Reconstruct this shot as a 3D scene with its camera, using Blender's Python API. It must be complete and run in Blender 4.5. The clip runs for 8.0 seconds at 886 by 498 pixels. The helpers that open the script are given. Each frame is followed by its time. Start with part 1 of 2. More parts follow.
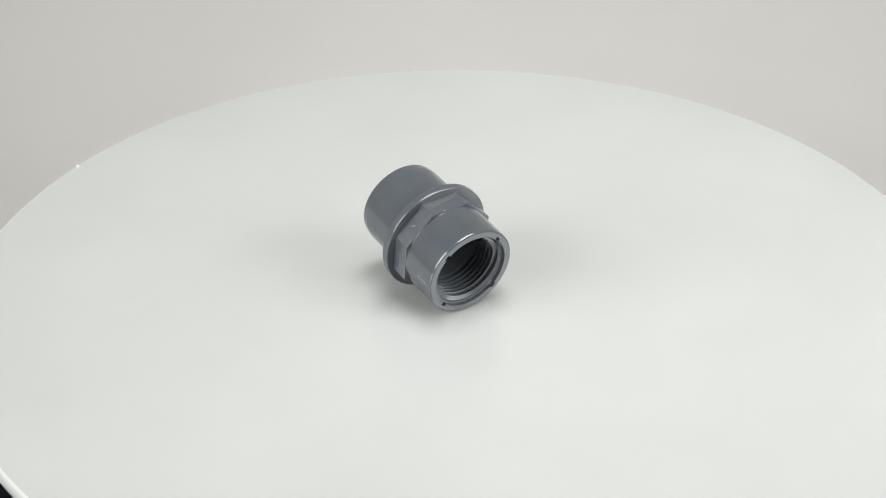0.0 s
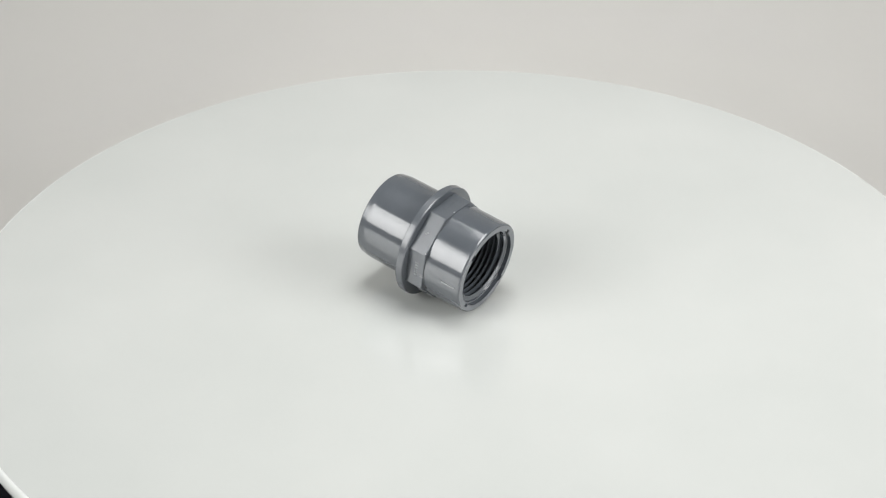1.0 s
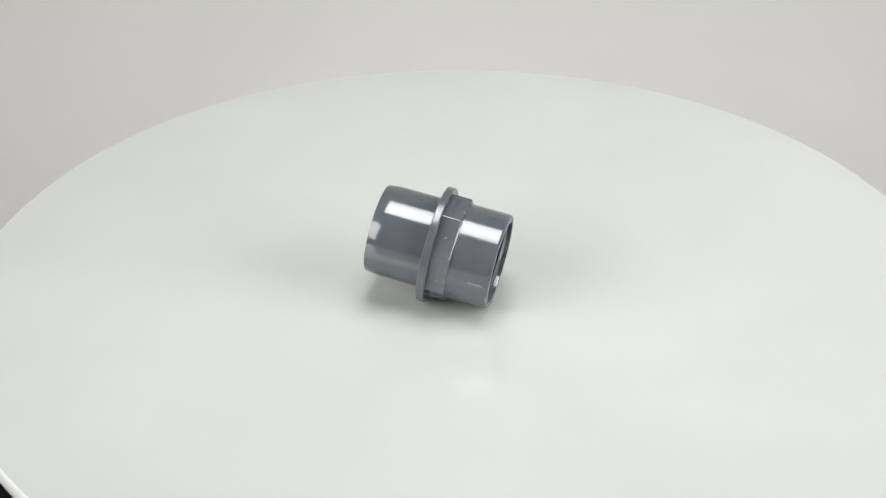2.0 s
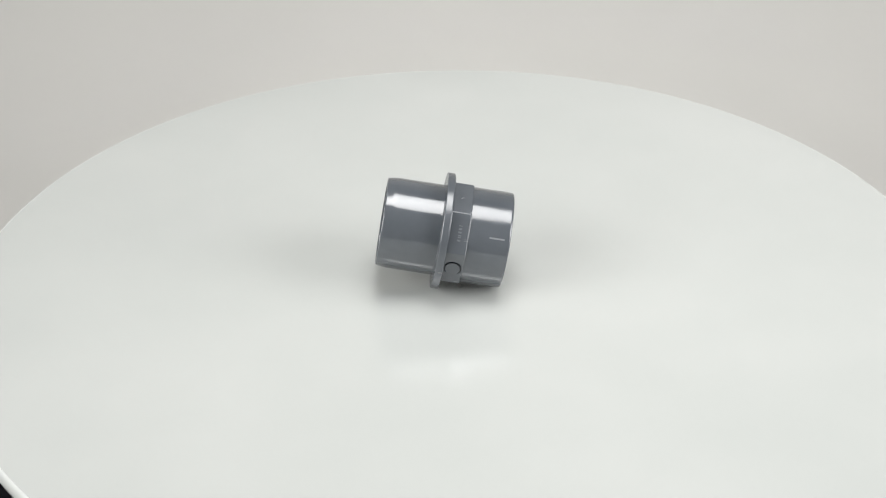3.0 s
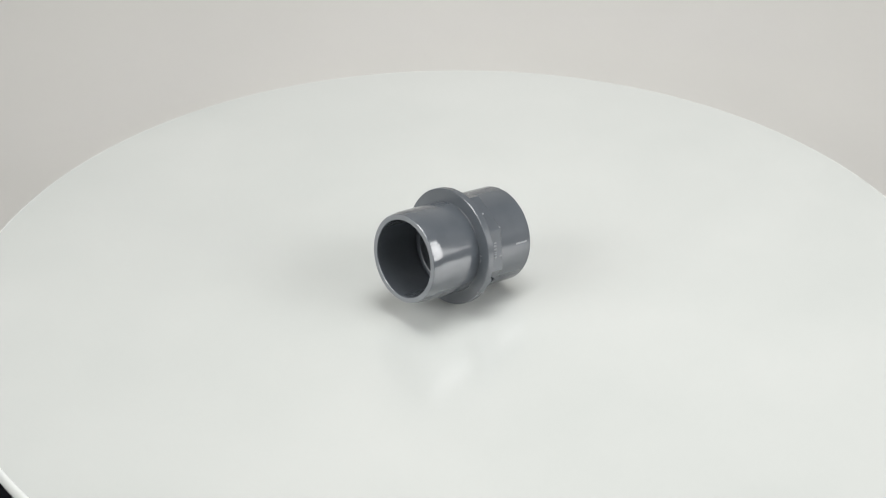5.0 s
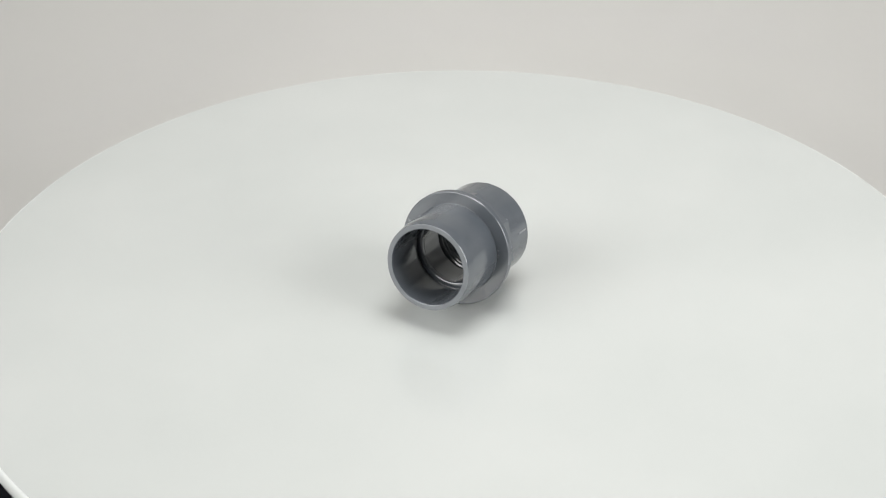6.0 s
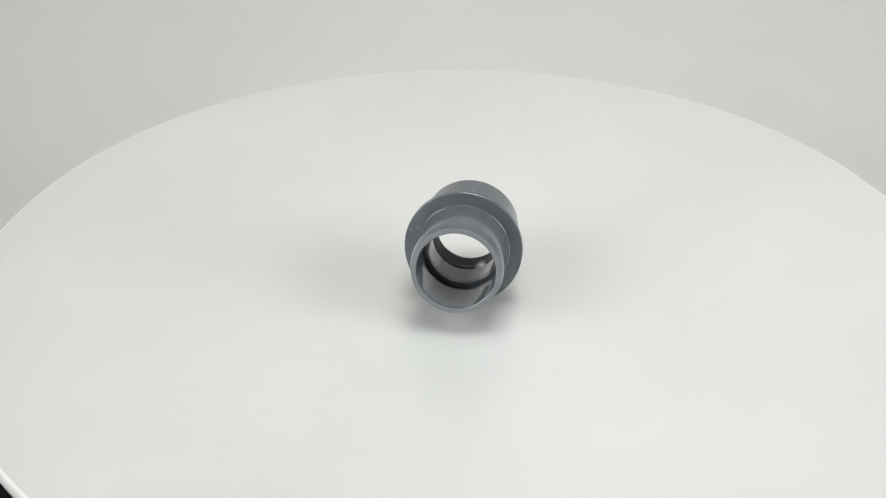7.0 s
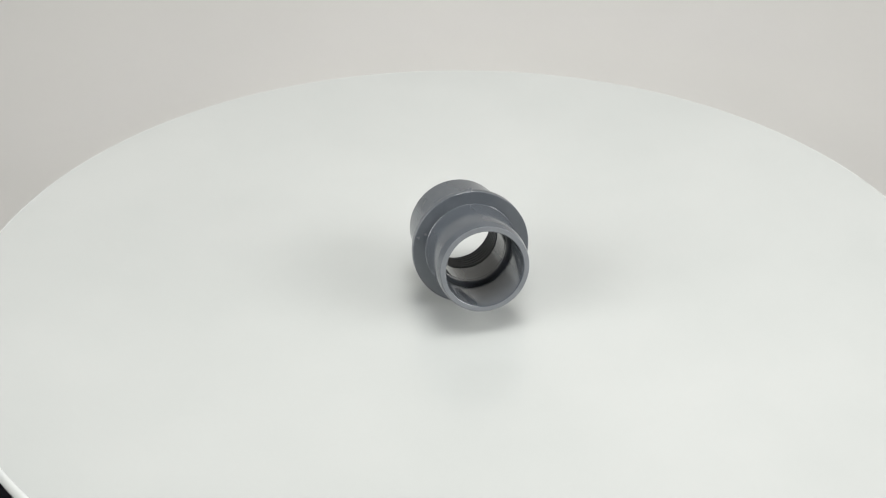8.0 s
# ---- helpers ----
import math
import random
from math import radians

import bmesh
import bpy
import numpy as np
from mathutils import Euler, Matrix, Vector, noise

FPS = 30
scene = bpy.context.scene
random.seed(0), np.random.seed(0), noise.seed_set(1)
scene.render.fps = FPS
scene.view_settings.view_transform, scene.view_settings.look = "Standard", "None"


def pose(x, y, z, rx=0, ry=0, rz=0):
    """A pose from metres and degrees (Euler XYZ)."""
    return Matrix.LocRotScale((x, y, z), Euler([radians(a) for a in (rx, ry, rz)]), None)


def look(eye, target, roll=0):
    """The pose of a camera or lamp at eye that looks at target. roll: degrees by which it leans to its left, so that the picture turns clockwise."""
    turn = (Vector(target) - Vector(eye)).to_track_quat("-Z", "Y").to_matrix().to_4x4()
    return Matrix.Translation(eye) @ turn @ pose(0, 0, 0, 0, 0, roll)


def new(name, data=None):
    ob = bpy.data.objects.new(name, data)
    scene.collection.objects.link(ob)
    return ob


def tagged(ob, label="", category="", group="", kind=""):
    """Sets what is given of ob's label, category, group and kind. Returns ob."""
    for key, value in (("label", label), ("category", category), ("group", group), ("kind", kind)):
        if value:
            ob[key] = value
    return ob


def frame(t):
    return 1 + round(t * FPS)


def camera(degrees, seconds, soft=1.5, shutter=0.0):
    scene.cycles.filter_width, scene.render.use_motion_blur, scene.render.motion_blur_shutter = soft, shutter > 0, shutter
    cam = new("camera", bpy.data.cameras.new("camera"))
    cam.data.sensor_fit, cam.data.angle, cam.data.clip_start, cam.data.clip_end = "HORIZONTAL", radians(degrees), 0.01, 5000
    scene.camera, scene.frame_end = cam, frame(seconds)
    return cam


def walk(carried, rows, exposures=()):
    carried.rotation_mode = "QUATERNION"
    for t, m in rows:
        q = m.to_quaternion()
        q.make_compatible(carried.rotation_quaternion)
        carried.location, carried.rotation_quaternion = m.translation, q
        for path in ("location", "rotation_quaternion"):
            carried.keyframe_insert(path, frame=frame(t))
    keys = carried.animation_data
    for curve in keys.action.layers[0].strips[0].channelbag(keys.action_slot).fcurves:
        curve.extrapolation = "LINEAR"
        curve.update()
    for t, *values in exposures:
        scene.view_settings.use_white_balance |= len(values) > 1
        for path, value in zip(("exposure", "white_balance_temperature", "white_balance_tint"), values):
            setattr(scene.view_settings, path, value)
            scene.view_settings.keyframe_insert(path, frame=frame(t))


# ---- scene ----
cam = camera(27.277, 8.0, soft=1.1)
EYE = Vector((0.0, -0.70327, 0.44857))
TILT, PAN = radians(31.362), radians(-0.653)
AHEAD = Vector((math.sin(PAN) * math.cos(TILT), math.cos(PAN) * math.cos(TILT), -math.sin(TILT)))
VIEW = look(EYE, EYE + AHEAD, -0.142)
cam.data.dof.use_dof, cam.data.dof.focus_distance, cam.data.dof.aperture_fstop = True, 0.83, 14.0
walk(cam, [(0.0, VIEW), (8.0, VIEW)], exposures=[(0.0, 0.0), (8.0, 0.0)])

# ---------------------------------------------------------------- light
world = bpy.data.worlds.new("studio_world")
world.use_nodes = True
world.node_tree.nodes["Background"].inputs["Color"].default_value = (0.9, 0.95, 1.0, 1)
world.node_tree.nodes["Background"].inputs["Strength"].default_value = 0.05
scene.world = world


def softbox(name, place, width, height, power, colour, beam):
    """A panel with a grid on it, which holds its light to a beam of that many degrees."""
    data = bpy.data.lights.new(name, "AREA")
    data.shape, data.size, data.size_y = "RECTANGLE", width, height
    data.energy, data.color, data.spread = power, colour, radians(beam)
    ob = new(name, data)
    ob.matrix_world = place
    return ob


# one panel overhead and one at each side of the camera, as the highlights on the plastic show
softbox("overhead_softbox", pose(0.105, 0.0, 0.98, 0, 0, -22), 0.51, 0.62, 2.5, (1.0, 1.0, 0.995), 90)
softbox("side_softbox", look((-0.985, -0.650, 0.58), (0.0, -0.10, -0.02)), 1.04, 0.95, 6.7, (1.0, 1.0, 0.985), 105)
softbox("side_softbox", look((1.085, -0.50, 0.56), (0.0, -0.10, -0.02)), 0.88, 0.90, 6.2, (1.0, 0.995, 0.99), 105)


# ---------------------------------------------------------------- materials
def nodes_of(name):
    mat = bpy.data.materials.new(name)
    mat.use_nodes = True
    tree = mat.node_tree
    return mat, tree, tree.nodes["Principled BSDF"]


def link(tree, a, b):
    tree.links.new(a, b)


def noise_node(tree, scale, detail=3.0, rough=0.55, stretch=(1, 1, 1)):
    coord = tree.nodes.new("ShaderNodeTexCoord")
    mapping = tree.nodes.new("ShaderNodeMapping")
    mapping.inputs["Scale"].default_value = stretch
    tex = tree.nodes.new("ShaderNodeTexNoise")
    tex.inputs["Scale"].default_value, tex.inputs["Detail"].default_value = scale, detail
    tex.inputs["Roughness"].default_value = rough
    link(tree, coord.outputs["Object"], mapping.inputs["Vector"])
    link(tree, mapping.outputs["Vector"], tex.inputs["Vector"])
    return tex


def ramp(tree, source, stops):
    node = tree.nodes.new("ShaderNodeValToRGB")
    while len(node.color_ramp.elements) < len(stops):
        node.color_ramp.elements.new(0.5)
    for e, (at, colour) in zip(node.color_ramp.elements, stops):
        e.position, e.color = at, (*colour, 1)
    link(tree, source, node.inputs["Fac"])
    return node


def scaled(tree, source, low, high):
    node = tree.nodes.new("ShaderNodeMapRange")
    node.inputs["From Min"].default_value, node.inputs["From Max"].default_value = 0.3, 0.7
    node.inputs["To Min"].default_value, node.inputs["To Max"].default_value = low, high
    link(tree, source, node.inputs["Value"])
    return node


def bumped(tree, shader, source, strength, distance):
    node = tree.nodes.new("ShaderNodeBump")
    node.inputs["Strength"].default_value, node.inputs["Distance"].default_value = strength, distance
    link(tree, source, node.inputs["Height"])
    link(tree, node.outputs["Normal"], shader.inputs["Normal"])


def plastic(name, dark, light, rough_low, rough_high, grain=900, relief=0.08, ior=1.8):
    """Moulded plastic: a faint mottle, scuffs in the gloss, a fine skin over shallow sink marks."""
    mat, tree, shader = nodes_of(name)
    mottle = noise_node(tree, 60, 4)
    link(tree, ramp(tree, mottle.outputs["Fac"], [(0.3, dark), (0.7, light)]).outputs["Color"], shader.inputs["Base Color"])
    scuff = noise_node(tree, 160, 5, 0.65, (0.25, 1, 1))
    link(tree, scaled(tree, scuff.outputs["Fac"], rough_low, rough_high).outputs["Result"], shader.inputs["Roughness"])
    skin, sink = noise_node(tree, grain, 2), noise_node(tree, 95, 2)
    bumped(tree, shader, skin.outputs["Fac"], relief, 0.0004)
    wave = tree.nodes.new("ShaderNodeBump")
    wave.inputs["Strength"].default_value, wave.inputs["Distance"].default_value = 0.03, 0.0012
    link(tree, sink.outputs["Fac"], wave.inputs["Height"])
    link(tree, wave.outputs["Normal"], shader.inputs["Normal"].links[0].from_node.inputs["Normal"])
    shader.inputs["IOR"].default_value = ior
    return mat


PVC = plastic("grey_pvc", (0.068, 0.077, 0.088), (0.084, 0.093, 0.105), 0.08, 0.17, 700, 0.03, 1.8)
# paler for real scuffs, and to paint in the glint on a raised mark
PVC_SCUFF_GLINT = plastic("scuff_and_glint_pvc", (0.17, 0.18, 0.192), (0.21, 0.22, 0.232), 0.25, 0.38, 1400, 0.15)
PVC_WORN = plastic("worn_grey_pvc", (0.070, 0.079, 0.090), (0.086, 0.095, 0.107), 0.20, 0.28, 700, 0.012, 1.75)
PVC_MARK = plastic("pale_grey_pvc", (0.112, 0.122, 0.135), (0.135, 0.145, 0.158), 0.22, 0.32, 1400, 0.1)
PVC_END = plastic("matt_grey_pvc", (0.125, 0.135, 0.147), (0.16, 0.17, 0.182), 0.36, 0.5, 1100, 0.12, 1.6)


def platter_material():
    mat, tree, shader = nodes_of("white_satin_laminate")
    cloud = noise_node(tree, 7, 3)
    link(tree, ramp(tree, cloud.outputs["Fac"], [(0.3, (0.472, 0.489, 0.473)), (0.7, (0.516, 0.529, 0.513))]).outputs["Color"],
         shader.inputs["Base Color"])
    gloss = noise_node(tree, 700, 3, 0.65)
    link(tree, scaled(tree, gloss.outputs["Fac"], 0.15, 0.25).outputs["Result"], shader.inputs["Roughness"])
    grain = noise_node(tree, 1000, 3, 0.6)
    bumped(tree, shader, grain.outputs["Fac"], 0.02, 0.0002)
    shader.inputs["IOR"].default_value = 2.4
    return mat


def matt(name, dark, light, rough, scale, relief=0.1):
    mat, tree, shader = nodes_of(name)
    tex = noise_node(tree, scale, 5)
    link(tree, ramp(tree, tex.outputs["Fac"], [(0.3, dark), (0.7, light)]).outputs["Color"], shader.inputs["Base Color"])
    fine = noise_node(tree, scale * 40, 3)
    bumped(tree, shader, fine.outputs["Fac"], relief, 0.001)
    shader.inputs["Roughness"].default_value = rough
    return mat


PLATTER = platter_material()
RIM = matt("white_edge_band", (0.56, 0.575, 0.56), (0.60, 0.615, 0.60), 0.5, 20, 0.05)
PAPER = matt("pale_backdrop_paper", (0.52, 0.512, 0.490), (0.552, 0.543, 0.520), 0.85, 4)
BLACK = matt("black_metal", (0.010, 0.011, 0.014), (0.016, 0.017, 0.02), 0.45, 30)
BLACK_TABLE = matt("black_table_cloth", (0.004, 0.004, 0.006), (0.008, 0.008, 0.011), 0.95, 15)
BLACK_TABLE.node_tree.nodes["Principled BSDF"].inputs["Specular IOR Level"].default_value = 0.1
WALL = matt("white_wall_paint", (0.80, 0.80, 0.79), (0.84, 0.84, 0.83), 0.85, 6)
FLOOR = matt("pale_floor", (0.46, 0.45, 0.43), (0.54, 0.53, 0.51), 0.6, 8)


# ---------------------------------------------------------------- mesh helpers
def part(name, bm, material, parent=None, label="", smooth=None):
    bmesh.ops.recalc_face_normals(bm, faces=bm.faces[:])
    if smooth is not None:
        for f in bm.faces:
            f.smooth = True
        for e in bm.edges:
            if len(e.link_faces) == 2 and e.calc_face_angle(0) > radians(smooth):
                e.smooth = False
    mesh = bpy.data.meshes.new(name)
    bm.to_mesh(mesh)
    bm.free()
    mesh.materials.append(material)
    ob = new(name, mesh)
    ob.parent = parent
    return tagged(ob, label)


def block(x0, x1, y0, y1, z0, z1, bevel=0.0):
    bm = bmesh.new()
    bmesh.ops.create_cube(bm, size=1)
    for v in bm.verts:
        v.co = Vector(((x0 + x1) / 2 + v.co.x * (x1 - x0), (y0 + y1) / 2 + v.co.y * (y1 - y0), (z0 + z1) / 2 + v.co.z * (z1 - z0)))
    if bevel:
        bmesh.ops.bevel(bm, geom=bm.edges[:], offset=bevel, segments=2, affect="EDGES")
    return bm


def held(profile, gap=0.00012):
    """The profile with an extra point close to each end of its long stretches, so that these shade flat."""
    out = []
    for i, a in enumerate(profile):
        b = profile[(i + 1) % len(profile)]
        a2, b2 = Vector(a), Vector(b)
        out.append(tuple(a2))
        if (b2 - a2).length > 0.0011:
            d = (b2 - a2).normalized() * gap
            out += [tuple(a2 + d), tuple(b2 - d)]
    return out


def lathe(profile, angles, bend=None):
    """A closed profile of (along, radius) turned round the x axis. bend(along, angle, radius) may change a radius."""
    bm = bmesh.new()
    rings = []
    profile = held(profile)
    for a in angles:
        rings.append([bm.verts.new((x, r * math.cos(a), r * math.sin(a))) for x, r in
                      ((x, bend(x, a, r) if bend else r) for x, r in profile)])
    n, m = len(rings), len(profile)
    for i in range(n):
        for j in range(m):
            bm.faces.new((rings[i][j], rings[i][(j + 1) % m], rings[(i + 1) % n][(j + 1) % m], rings[(i + 1) % n][j]))
    return bm


def turned(n):
    return [2 * math.pi * i / n for i in range(n)]


# ---------------------------------------------------------------- the place
DISC_R = 0.2275
TABLE_Z = -0.17


def room():
    """A plain small unseen studio round the table, kept pale to bounce fill light."""
    tagged(part("floor", block(-1.4, 1.4, -1.8, 1.2, -0.95, -0.85), FLOOR), "plain pale studio floor", "floor", kind="structure")
    tagged(part("ceiling", block(-1.4, 1.4, -1.8, 1.2, 1.45, 1.55), WALL), "plain white painted studio ceiling", "ceiling", kind="structure")
    for name, dims in (("wall_north", (-1.4, 1.4, 1.2, 1.3)), ("wall_south", (-1.4, 1.4, -1.9, -1.8)),
                       ("wall_east", (1.4, 1.5, -1.8, 1.2)), ("wall_west", (-1.5, -1.4, -1.8, 1.2))):
        tagged(part(name, block(*dims, -0.95, 1.55), WALL), "plain white painted studio wall", "wall", kind="structure")


def photo_table():
    table = new("photo_table")
    tagged(table, "black cloth-covered table under the turntable and backdrop", "table")
    part("tabletop", block(-0.7, 0.7, -0.36, 0.85, TABLE_Z - 0.03, TABLE_Z, 0.003), BLACK_TABLE, table)
    for x in (-0.65, 0.65):
        for y in (-0.31, 0.80):
            part("leg", block(x - 0.025, x + 0.025, y - 0.025, y + 0.025, -0.85, TABLE_Z - 0.028, 0.003), BLACK, table)


def backdrop():
    """Pale paper that lies on the table behind the turntable and curves up."""
    bm = bmesh.new()
    low, r, start, bend = TABLE_Z + 0.0015, 0.34, 0.11, 0.38
    face = [(start, low), (0.2, low), (0.29, low)]
    back = [(start, low - 0.0006), (0.2, low - 0.0006), (0.29, low - 0.0006)]
    for i in range(25):
        a = radians(90 * i / 24)
        face.append((bend + r * math.sin(a), low + r * (1 - math.cos(a))))
        back.append((bend + (r + 0.0006) * math.sin(a), low + r - (r + 0.0006) * math.cos(a)))
    face.append((bend + r, 1.1))
    back.append((bend + r + 0.0006, 1.1))
    outline = face + back[::-1]
    rows = [[bm.verts.new((x, y, z)) for y, z in outline] for x in (-0.68, 0.68)]
    n = len(outline)
    for i in range(n):
        bm.faces.new((rows[0][i], rows[0][(i + 1) % n], rows[1][(i + 1) % n], rows[1][i]))
    bm.faces.new(rows[0])
    bm.faces.new(rows[1])
    tagged(part("backdrop", bm, PAPER, None, "", 40), "pale grey paper backdrop sweeping up behind the turntable", "backdrop", kind="structure")


def turntable():
    """A white disc on a black drum; the disc turns."""
    table = new("turntable")
    table.location = (0, 0, TABLE_Z)
    tagged(table, "white round motorised turntable on a black base", "turntable")
    up = Matrix.Rotation(radians(-90), 4, "Y")

    def upright(bm):
        bmesh.ops.transform(bm, matrix=up, verts=bm.verts)
        return bm
    h = -TABLE_Z
    part("base", upright(lathe([(0.0, 0.004), (0.0, 0.165), (0.003, 0.170), (0.030, 0.170), (0.034, 0.166), (0.034, 0.004)], turned(96))), BLACK, table,
         "black round base", 30)
    part("bearing", upright(lathe([(0.032, 0.004), (0.032, 0.06), (h - 0.0075, 0.06), (h - 0.0075, 0.004)], turned(64))), BLACK, table, "", 30)
    platter = part("platter", upright(lathe([(-0.0070, 0.0005), (-0.0070, DISC_R - 0.0017), (-0.0030, DISC_R - 0.0017), (-0.0001, DISC_R - 0.0017),
                                             (0.0, 0.0005)], turned(256))), PLATTER, table, "smooth white satin disc", 30)
    platter.location = (0, 0, h)
    part("edge_band", upright(lathe([(-0.0078, DISC_R - 0.0011)] + [(-0.0040 + 0.0038 * math.sin(radians(a)), DISC_R - 0.0014 + 0.0014 * math.cos(radians(a)))
                                                                      for a in range(-85, 90, 17)] + [(-0.0003, DISC_R - 0.0018), (-0.0015, DISC_R - 0.0018)], turned(256))), RIM, platter, "white edge band", 30)
    # a fleck of white paint beside the rim
    bm = bmesh.new()
    bmesh.ops.create_icosphere(bm, subdivisions=2, radius=1.0)
    for v in bm.verts:
        v.co *= 1 + 0.25 * noise.noise(v.co * 1.7)
    a = radians(150.13)
    bmesh.ops.transform(bm, matrix=pose(0.2256 * math.cos(a), 0.2256 * math.sin(a), 0.0002, 0, 0, 40) @ Matrix.Diagonal((0.0009, 0.0006, 0.0006, 1)), verts=bm.verts)
    part("paint_fleck", bm, WALL, platter, "tiny white fleck of paint", 60)
    return platter


# ---------------------------------------------------------------- the pipe fitting
MM = 0.001
SEAT = 28.523            # from the spigot's mouth to the fitting's origin, inside the flange
R_FLANGE, R_SOCKET, R_SPIGOT = 26.41, 21.68, 20.0
LEAN = radians(9.378)    # it lies on flange and socket, so that the spigot is lifted
FACE0 = 121.0            # the angle of one of the eight flats


def mm(points):
    return [((x - SEAT) * MM, r * MM) for x, r in points]


def on_skin(x, angle, radius):
    a = radians(angle)
    return Vector(((x - SEAT) * MM, radius * MM * math.cos(a), radius * MM * math.sin(a)))


def flat_frame(x, angle, radius):
    """A pose on the skin: x along the fitting, y round it, z outwards."""
    a = radians(angle)
    m = Matrix(((1, 0, 0), (0, -math.sin(a), math.cos(a)), (0, math.cos(a), math.sin(a)))).to_4x4()
    m.translation = on_skin(x, angle, radius)
    return m


def raised(x, angle, radius, along, around, height, bevel=0.12):
    """A low raised bar on the skin, its size in millimetres."""
    bm = block(-along / 2 * MM, along / 2 * MM, -around / 2 * MM, around / 2 * MM, -0.5 * MM, height * MM, bevel * MM)
    bmesh.ops.transform(bm, matrix=flat_frame(x, angle, radius), verts=bm.verts)
    return bm


def collar_mesh(x0, x1, r_corner, pocket_angle, pocket_x, pocket_r, pocket_depth):
    """An eight-sided collar with slightly broken edges; one flat has a round sunken gate mark."""
    bm = bmesh.new()
    apothem = r_corner * math.cos(math.pi / 8)
    cut = 0.2
    half = r_corner * math.sin(math.pi / 8) - cut
    rings = []
    for x, shrink in ((x0, 0), (x1 - 0.35, 0), (x1, 0.2)):
        ring = []
        for k in range(8):
            a = radians(FACE0 + 45 * k)
            out, side = Vector((0, math.cos(a), math.sin(a))), Vector((0, -math.sin(a), math.cos(a)))
            for s in (-1, 1):
                v = out * (apothem - shrink) + side * s * (half - shrink * 0.4)
                ring.append(bm.verts.new(((x - SEAT) * MM, v.y * MM, v.z * MM)))
        rings.append(ring)
    skip = round((pocket_angle - FACE0) / 45) % 8
    for i in range(2):
        for j in range(16):
            if i == 0 and j == 2 * skip:
                continue
            bm.faces.new((rings[i][j], rings[i][(j + 1) % 16], rings[i + 1][(j + 1) % 16], rings[i + 1][j]))
    for ring, x, r in ((rings[0], x0, 18.5), (rings[2], x1, 18.5)):
        inner = []
        for v in ring:
            d = Vector((0, v.co.y, v.co.z)).normalized() * r * MM
            inner.append(bm.verts.new(((x - SEAT) * MM, d.y, d.z)))
        for j in range(16):
            bm.faces.new((ring[j], ring[(j + 1) % 16], inner[(j + 1) % 16], inner[j]))
    # the flat with the gate mark
    m = flat_frame(pocket_x, FACE0 + 45 * skip, apothem)
    u0, u1 = x0 - pocket_x, x1 - 0.35 - pocket_x
    turns = sorted([2 * math.pi * i / 40 for i in range(40)] + [math.atan2(v, u) % (2 * math.pi) for u in (u0, u1) for v in (-half, half)])
    n = len(turns)
    loops = [[], [], [], [], []]
    for a in turns:
        c, q = math.cos(a), math.sin(a)
        reach = min((u1 if c > 0 else -u0) / max(abs(c), 1e-6), half / max(abs(q), 1e-6))
        # a groove, deepest on one side, round a stub that is broken off at a slant
        groove = -pocket_depth * (0.5 - 0.49 * q)
        stub = 0.10 + 0.40 * q
        for loop, r, z, off in zip(loops, (reach, pocket_r, pocket_r - 0.08, pocket_r - 0.68, pocket_r - 0.74), (0, 0, groove, groove, stub), (0, 0, 0, 0.48, 0.5)):
            loop.append(bm.verts.new(m @ Vector((c * r * MM, (q * r + off) * MM, z * MM))))
    for inner, outer in zip(loops[1:], loops):
        for i in range(n):
            k = (i + 1) % n
            bm.faces.new((outer[i], outer[k], inner[k], inner[i]))
    bm.faces.new(loops[-1])
    bmesh.ops.remove_doubles(bm, verts=bm.verts[:], dist=1e-7)
    return bm


def thread_mesh(x0, x1, pitch, r_root, r_crest):
    """One ridge that winds inwards from the bore's wall."""
    bm = bmesh.new()
    steps = int((x1 - x0) / pitch * 72)
    rows = []
    for i in range(steps + 1):
        a = 2 * math.pi * i / 72
        x = x0 + pitch * i / 72
        fade = min(1, i / 30, (steps - i) / 40)
        crest = r_root + (r_crest - r_root) * max(fade, 0.02)
        rows.append([bm.verts.new(on_skin(x + dx, math.degrees(a), r)) for dx, r in
                     ((-0.47 * pitch, r_root + 0.2), (-0.10 * pitch, crest), (0.10 * pitch, crest), (0.47 * pitch, r_root + 0.2))])
    for i in range(steps):
        for j in range(4):
            bm.faces.new((rows[i][j], rows[i][(j + 1) % 4], rows[i + 1][(j + 1) % 4], rows[i + 1][j]))
    bm.faces.new(rows[0])
    bm.faces.new(rows[-1])
    return bm


def matt_ends(ob, radius):
    """The flat ends outside that radius are matt and paler than the body."""
    ob.data.materials.append(PVC_END)
    for f in ob.data.polygons:
        if math.hypot(f.center.y, f.center.z) > radius * MM and abs(f.normal.x) > 0.9 and (f.center.x < (0.3 - SEAT) * MM or f.center.x > (55.2 - SEAT) * MM):
            f.material_index = 1


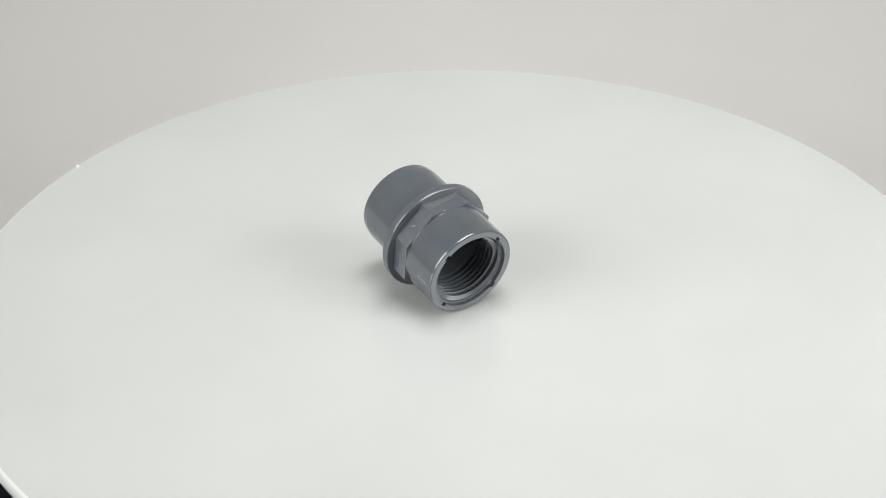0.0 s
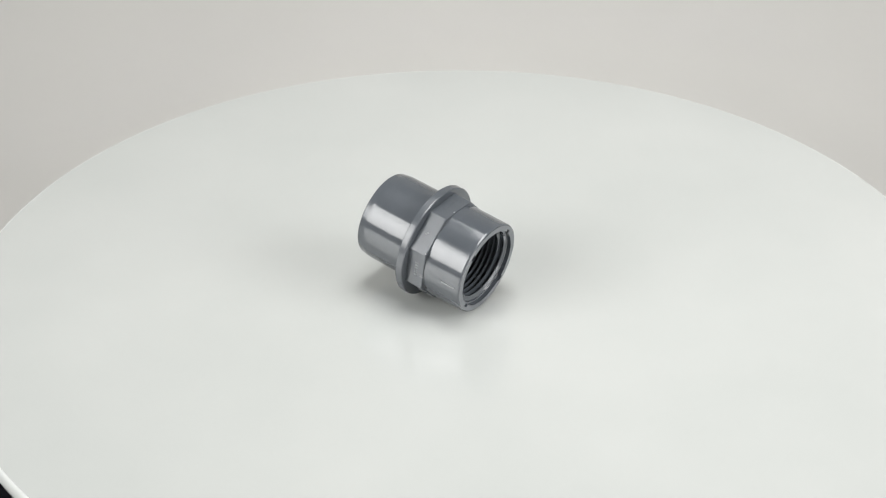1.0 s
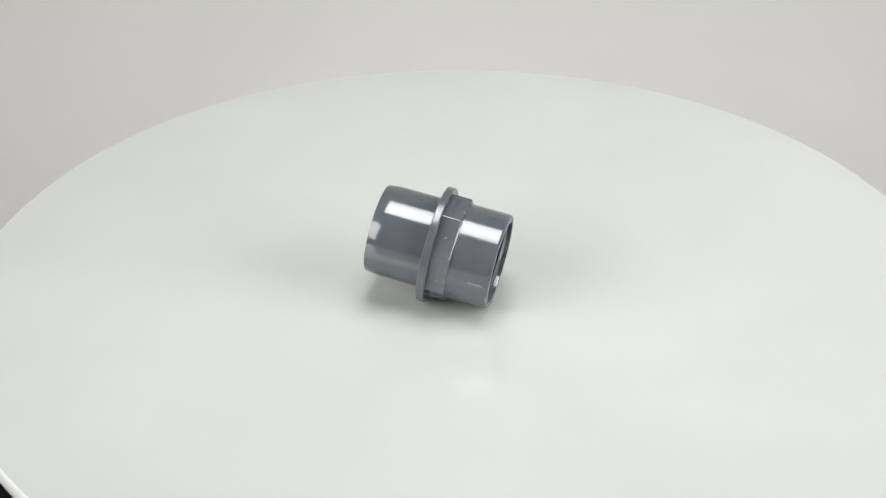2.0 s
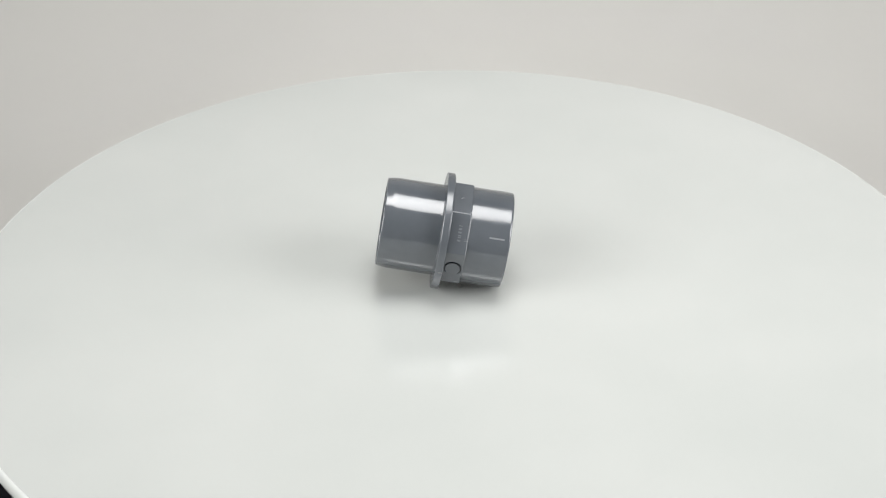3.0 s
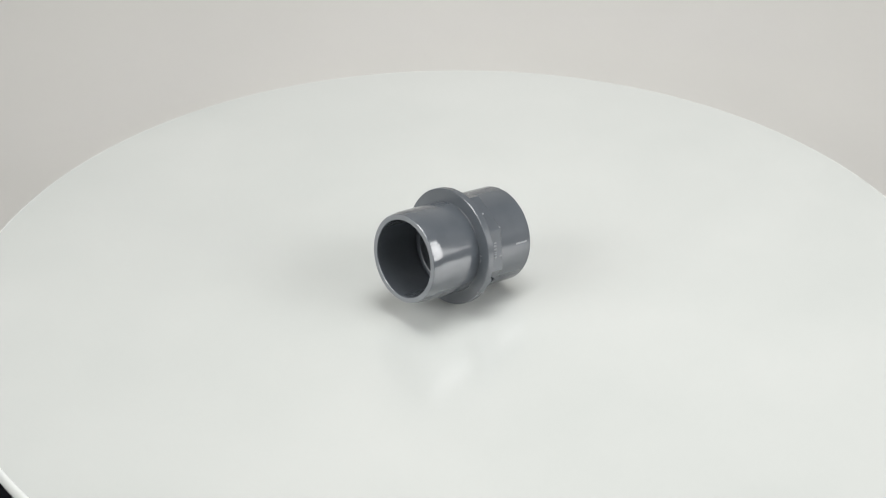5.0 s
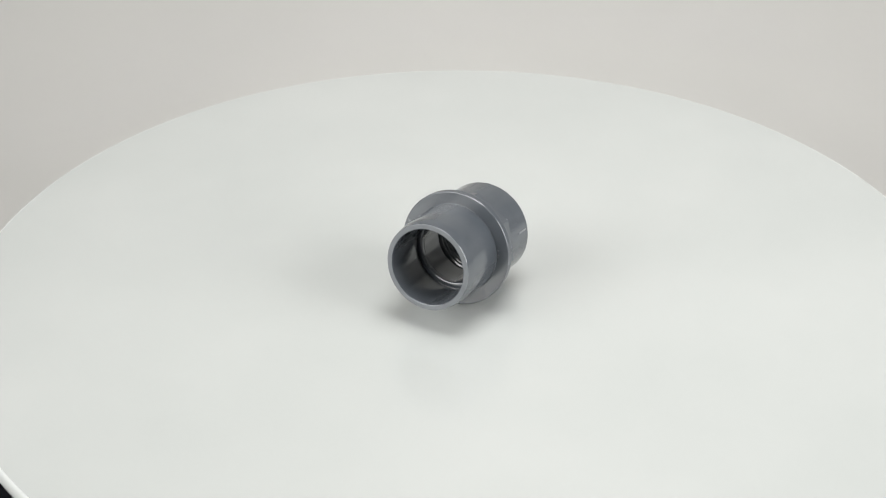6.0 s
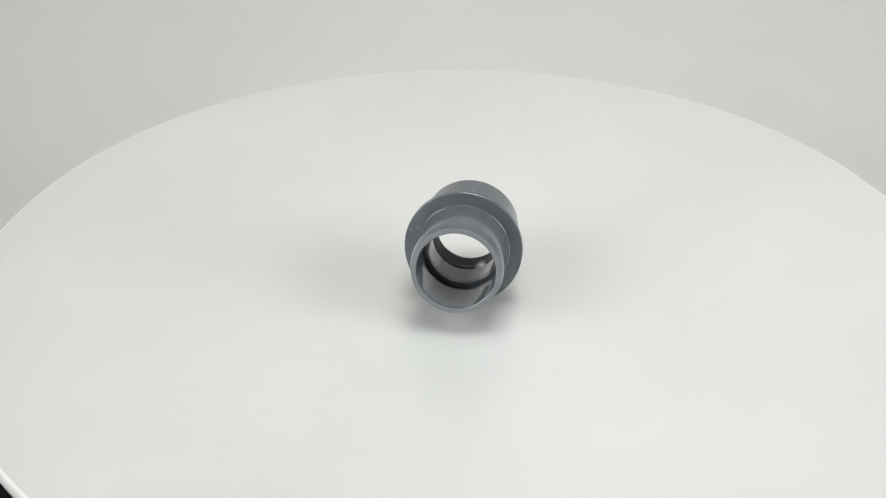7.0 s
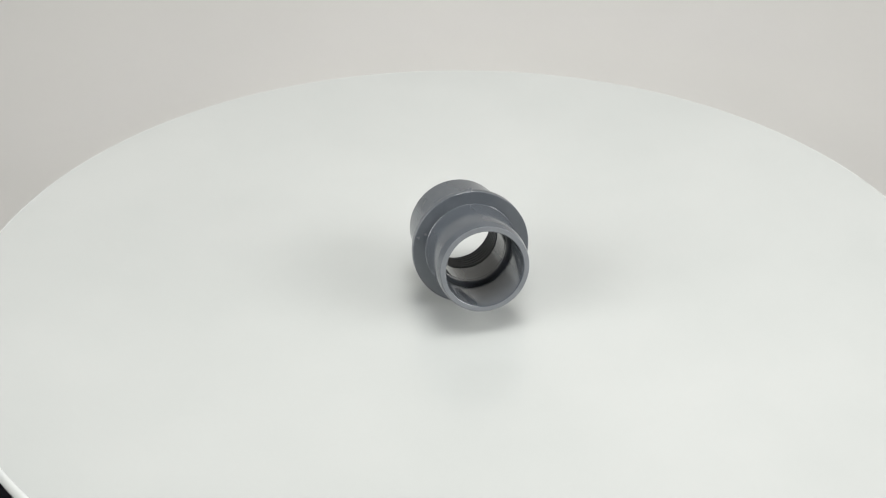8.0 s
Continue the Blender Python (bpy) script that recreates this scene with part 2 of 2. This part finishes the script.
def pipe_fitting():
    fitting = new("pipe_fitting")
    tagged(fitting, "dark grey PVC pipe adapter with spigot, flange and threaded socket", "pipe fitting")
    ring = turned(160)
    spigot = part("spigot", lathe(mm([(0.0, 17.6), (0.0, 19.5), (0.1, 19.72), (0.35, 19.86), (2.7, 20.24), (3.3, 20.335), (3.9, 20.41), (4.5, 20.465), (5.2, 20.50), (25.9, 20.61), (26.05, 20.66), (26.14, 20.77), (26.17, 20.9), (27.2, 20.9), (27.2, 15.3), (24.1, 15.3), (23.6, 15.5),
                             (23.4, 16.0), (23.4, 17.75), (21.9, 17.75), (21.8, 17.1), (0.9, 17.2), (0.12, 17.4)]), ring), PVC, fitting, "smooth spigot with a bevelled mouth", 24)
    matt_ends(spigot, 17.3)
    part("flange", lathe(mm([(26.2, 18.5), (26.2, 26.0), (26.3, 26.25), (26.55, R_FLANGE), (29.2, R_FLANGE), (29.55, 26.27), (29.75, 25.95), (29.75, 18.5)]), ring),
         PVC_WORN, fitting, "round flange with a dull worn edge", 24)
    part("octagonal_collar", collar_mesh(29.6, 38.4, 24.05, 211.0, 34.0, 4.05, 2.4), PVC_WORN, fitting, "eight-sided collar with a gate mark", 12)
    # the socket's lip has four notches
    notches = [31 + 90 * k for k in range(4)]
    wide = 4.2
    angles = set(turned(160))
    for nch in notches:
        angles = {a for a in angles if abs((math.degrees(a) - nch + 180) % 360 - 180) > wide + 0.5}
        angles |= {radians((nch + d) % 360) for d in (-wide, -wide + 0.3, wide - 0.3, wide)}
    body = [(26.0, 15.2), (26.0, 19.0), (37.9, 19.0), (37.9, 21.9), (38.3, 21.9), (38.6, 21.75), (56.3, R_SOCKET), (56.9, 21.45), (57.18, 20.9), (57.18, 18.3), (55.4, 18.15),
            (55.4, 17.4), (54.2, 17.1), (40.2, 17.1), (39.4, 15.3)]

    def notch(x, a, r):
        near = min(abs((math.degrees(a) - nch + 180) % 360 - 180) for nch in notches)
        if x > (55.3 - SEAT) * MM and 18.0 * MM < r < 18.5 * MM and near < wide - 0.1:
            return r + 1.25 * MM
        return r
    matt_ends(part("socket", lathe(mm(body), sorted(angles), notch), PVC, fitting, "socket with four notches in its lip", 24), 17.0)
    part("internal_thread", thread_mesh(40.6, 54.9, 2.309, 17.1, 15.25), PVC, fitting, "dark screw thread", 30)
    # the first line's caught light is put into its colour, paler than the body
    for k in range(4):
        part("index_mark", raised(51.1, 165.5 - 90 * k, 21.70, 6.8, 0.75, 0.2 if k == 0 else 0.06, 0.1), PVC_SCUFF_GLINT if k == 0 else PVC, fitting, "thin raised line")
    # small marks on three flats, too small to read
    flat = 24.05 * math.cos(math.pi / 8)
    for x, a, s, w in ((33.4, 0.5, 0.9, 0.3), (33.75, 0.0, 0.3, 1.3), (34.2, -0.3, 0.8, 0.3)):
        m = flat_frame(x, FACE0, flat)
        bm = block(-s / 2 * MM, s / 2 * MM, (a - w / 2) * MM, (a + w / 2) * MM, -0.3 * MM, 0.2 * MM, 0.08 * MM)
        bmesh.ops.transform(bm, matrix=m, verts=bm.verts)
        part("embossed_mark", bm, PVC_SCUFF_GLINT, fitting)
    for face, x, tall, marks, material in ((FACE0 + 45, 34.4, 1.5, ((-3.4, 0.45), (-2.0, 0.9), (-0.5, 0.8), (0.9, 0.5), (1.8, 0.5), (3.1, 0.8)), PVC_MARK),
                                           (FACE0 - 45, 33.2, 1.6, ((-5.0, 1.4), (-3.0, 0.9), (-1.0, 1.5), (1.6, 0.8), (4.0, 1.6)), PVC)):
        m = flat_frame(x, face, flat)
        for y, w in marks:
            bm = block(-tall / 2 * MM, tall / 2 * MM, (y - w / 2) * MM, (y + w / 2) * MM, -0.3 * MM, 0.09 * MM, 0.05 * MM)
            bmesh.ops.transform(bm, matrix=m, verts=bm.verts)
            part("embossed_mark", bm, material, fitting)
    # pale nicks along the collar's socket-side edge and on the skin beside it
    for x, angle, r, along, around in ((37.9, 98.0, 23.55, 0.5, 1.5), (37.8, 83.0, 22.35, 0.7, 0.9), (38.0, 60.0, 22.5, 0.4, 1.3), (39.6, 92.0, 21.66, 1.0, 0.35),
                                       (38.0, 142.0, 23.8, 0.4, 0.9), (36.5, 231.5, 23.75, 1.6, 0.4), (38.0, 222.0, 22.45, 0.5, 2.0)):
        part("nick", raised(x, angle, r, along, around, 0.06, 0.05), PVC_SCUFF_GLINT, fitting)
    return fitting


def fitting_pose(x, y, heading, roll):
    """Flange at (x, y) on the disc, heading from spigot to socket, rolled about its own axis."""
    h = radians(heading)
    ahead = Vector((math.cos(h) * math.cos(LEAN), math.sin(h) * math.cos(LEAN), -math.sin(LEAN)))
    side = Vector((-math.sin(h), math.cos(h), 0))
    up = ahead.cross(side)
    m = Matrix((ahead, side, up)).transposed().to_4x4()
    m.translation = (x, y, R_FLANGE * MM * math.cos(LEAN))
    return m @ Matrix.Rotation(radians(roll), 4, "X")


SPEED = 20.248


def carried_round(t, t0, x, y, heading):
    a = radians(SPEED * (t - t0))
    return x * math.cos(a) - y * math.sin(a), x * math.sin(a) + y * math.cos(a), heading + SPEED * (t - t0)


def before(t):
    return carried_round(t, 1.0, -0.01163, -0.00266, -34.78)


def after(t):
    return carried_round(t, 6.0, -0.001577, -0.00813, 62.812)


def motions():
    walk(platter, [(t, pose(0, 0, -TABLE_Z, 0, 0, SPEED * t)) for t in (0, 1, 2, 3, 4, 5, 6, 7, 8)])
    rows = [(t / 10, fitting_pose(*before(t / 10), 15.7)) for t in (0, 4, 8, 12, 15, 17, 19, 21, 23)]
    # it rolls a little way over the disc and back
    for t, x, y, heading, roll in ((2.4, -0.0086, -0.0073, -7.2, 14.0), (2.5, -0.0082, -0.0066, -6.2, 11.5), (2.6, -0.0080, -0.0050, -5.2, 7.5), (2.7, -0.0079, -0.0021, -3.8, 1.0),
                                   (2.8, -0.00786, 0.0023, -2.5, -6.8), (2.9, -0.0075, 0.0077, -3.4, -20.5), (3.0, -0.00765, 0.00576, -1.2, -16.2),
                                   (3.1, -0.00752, 0.00041, 2.9, -5.8), (3.2, -0.00735, -0.00304, 6.4, -0.8)):
        rows.append((t, fitting_pose(x, y, heading, roll)))
    rows += [(t / 10, fitting_pose(*after(t / 10), 0.0)) for t in (33, 34, 36, 40, 44, 48, 52, 56, 60, 64, 68, 72, 76, 80)]
    walk(fitting, rows)


room()
photo_table()
backdrop()
platter = turntable()
fitting = pipe_fitting()
motions()
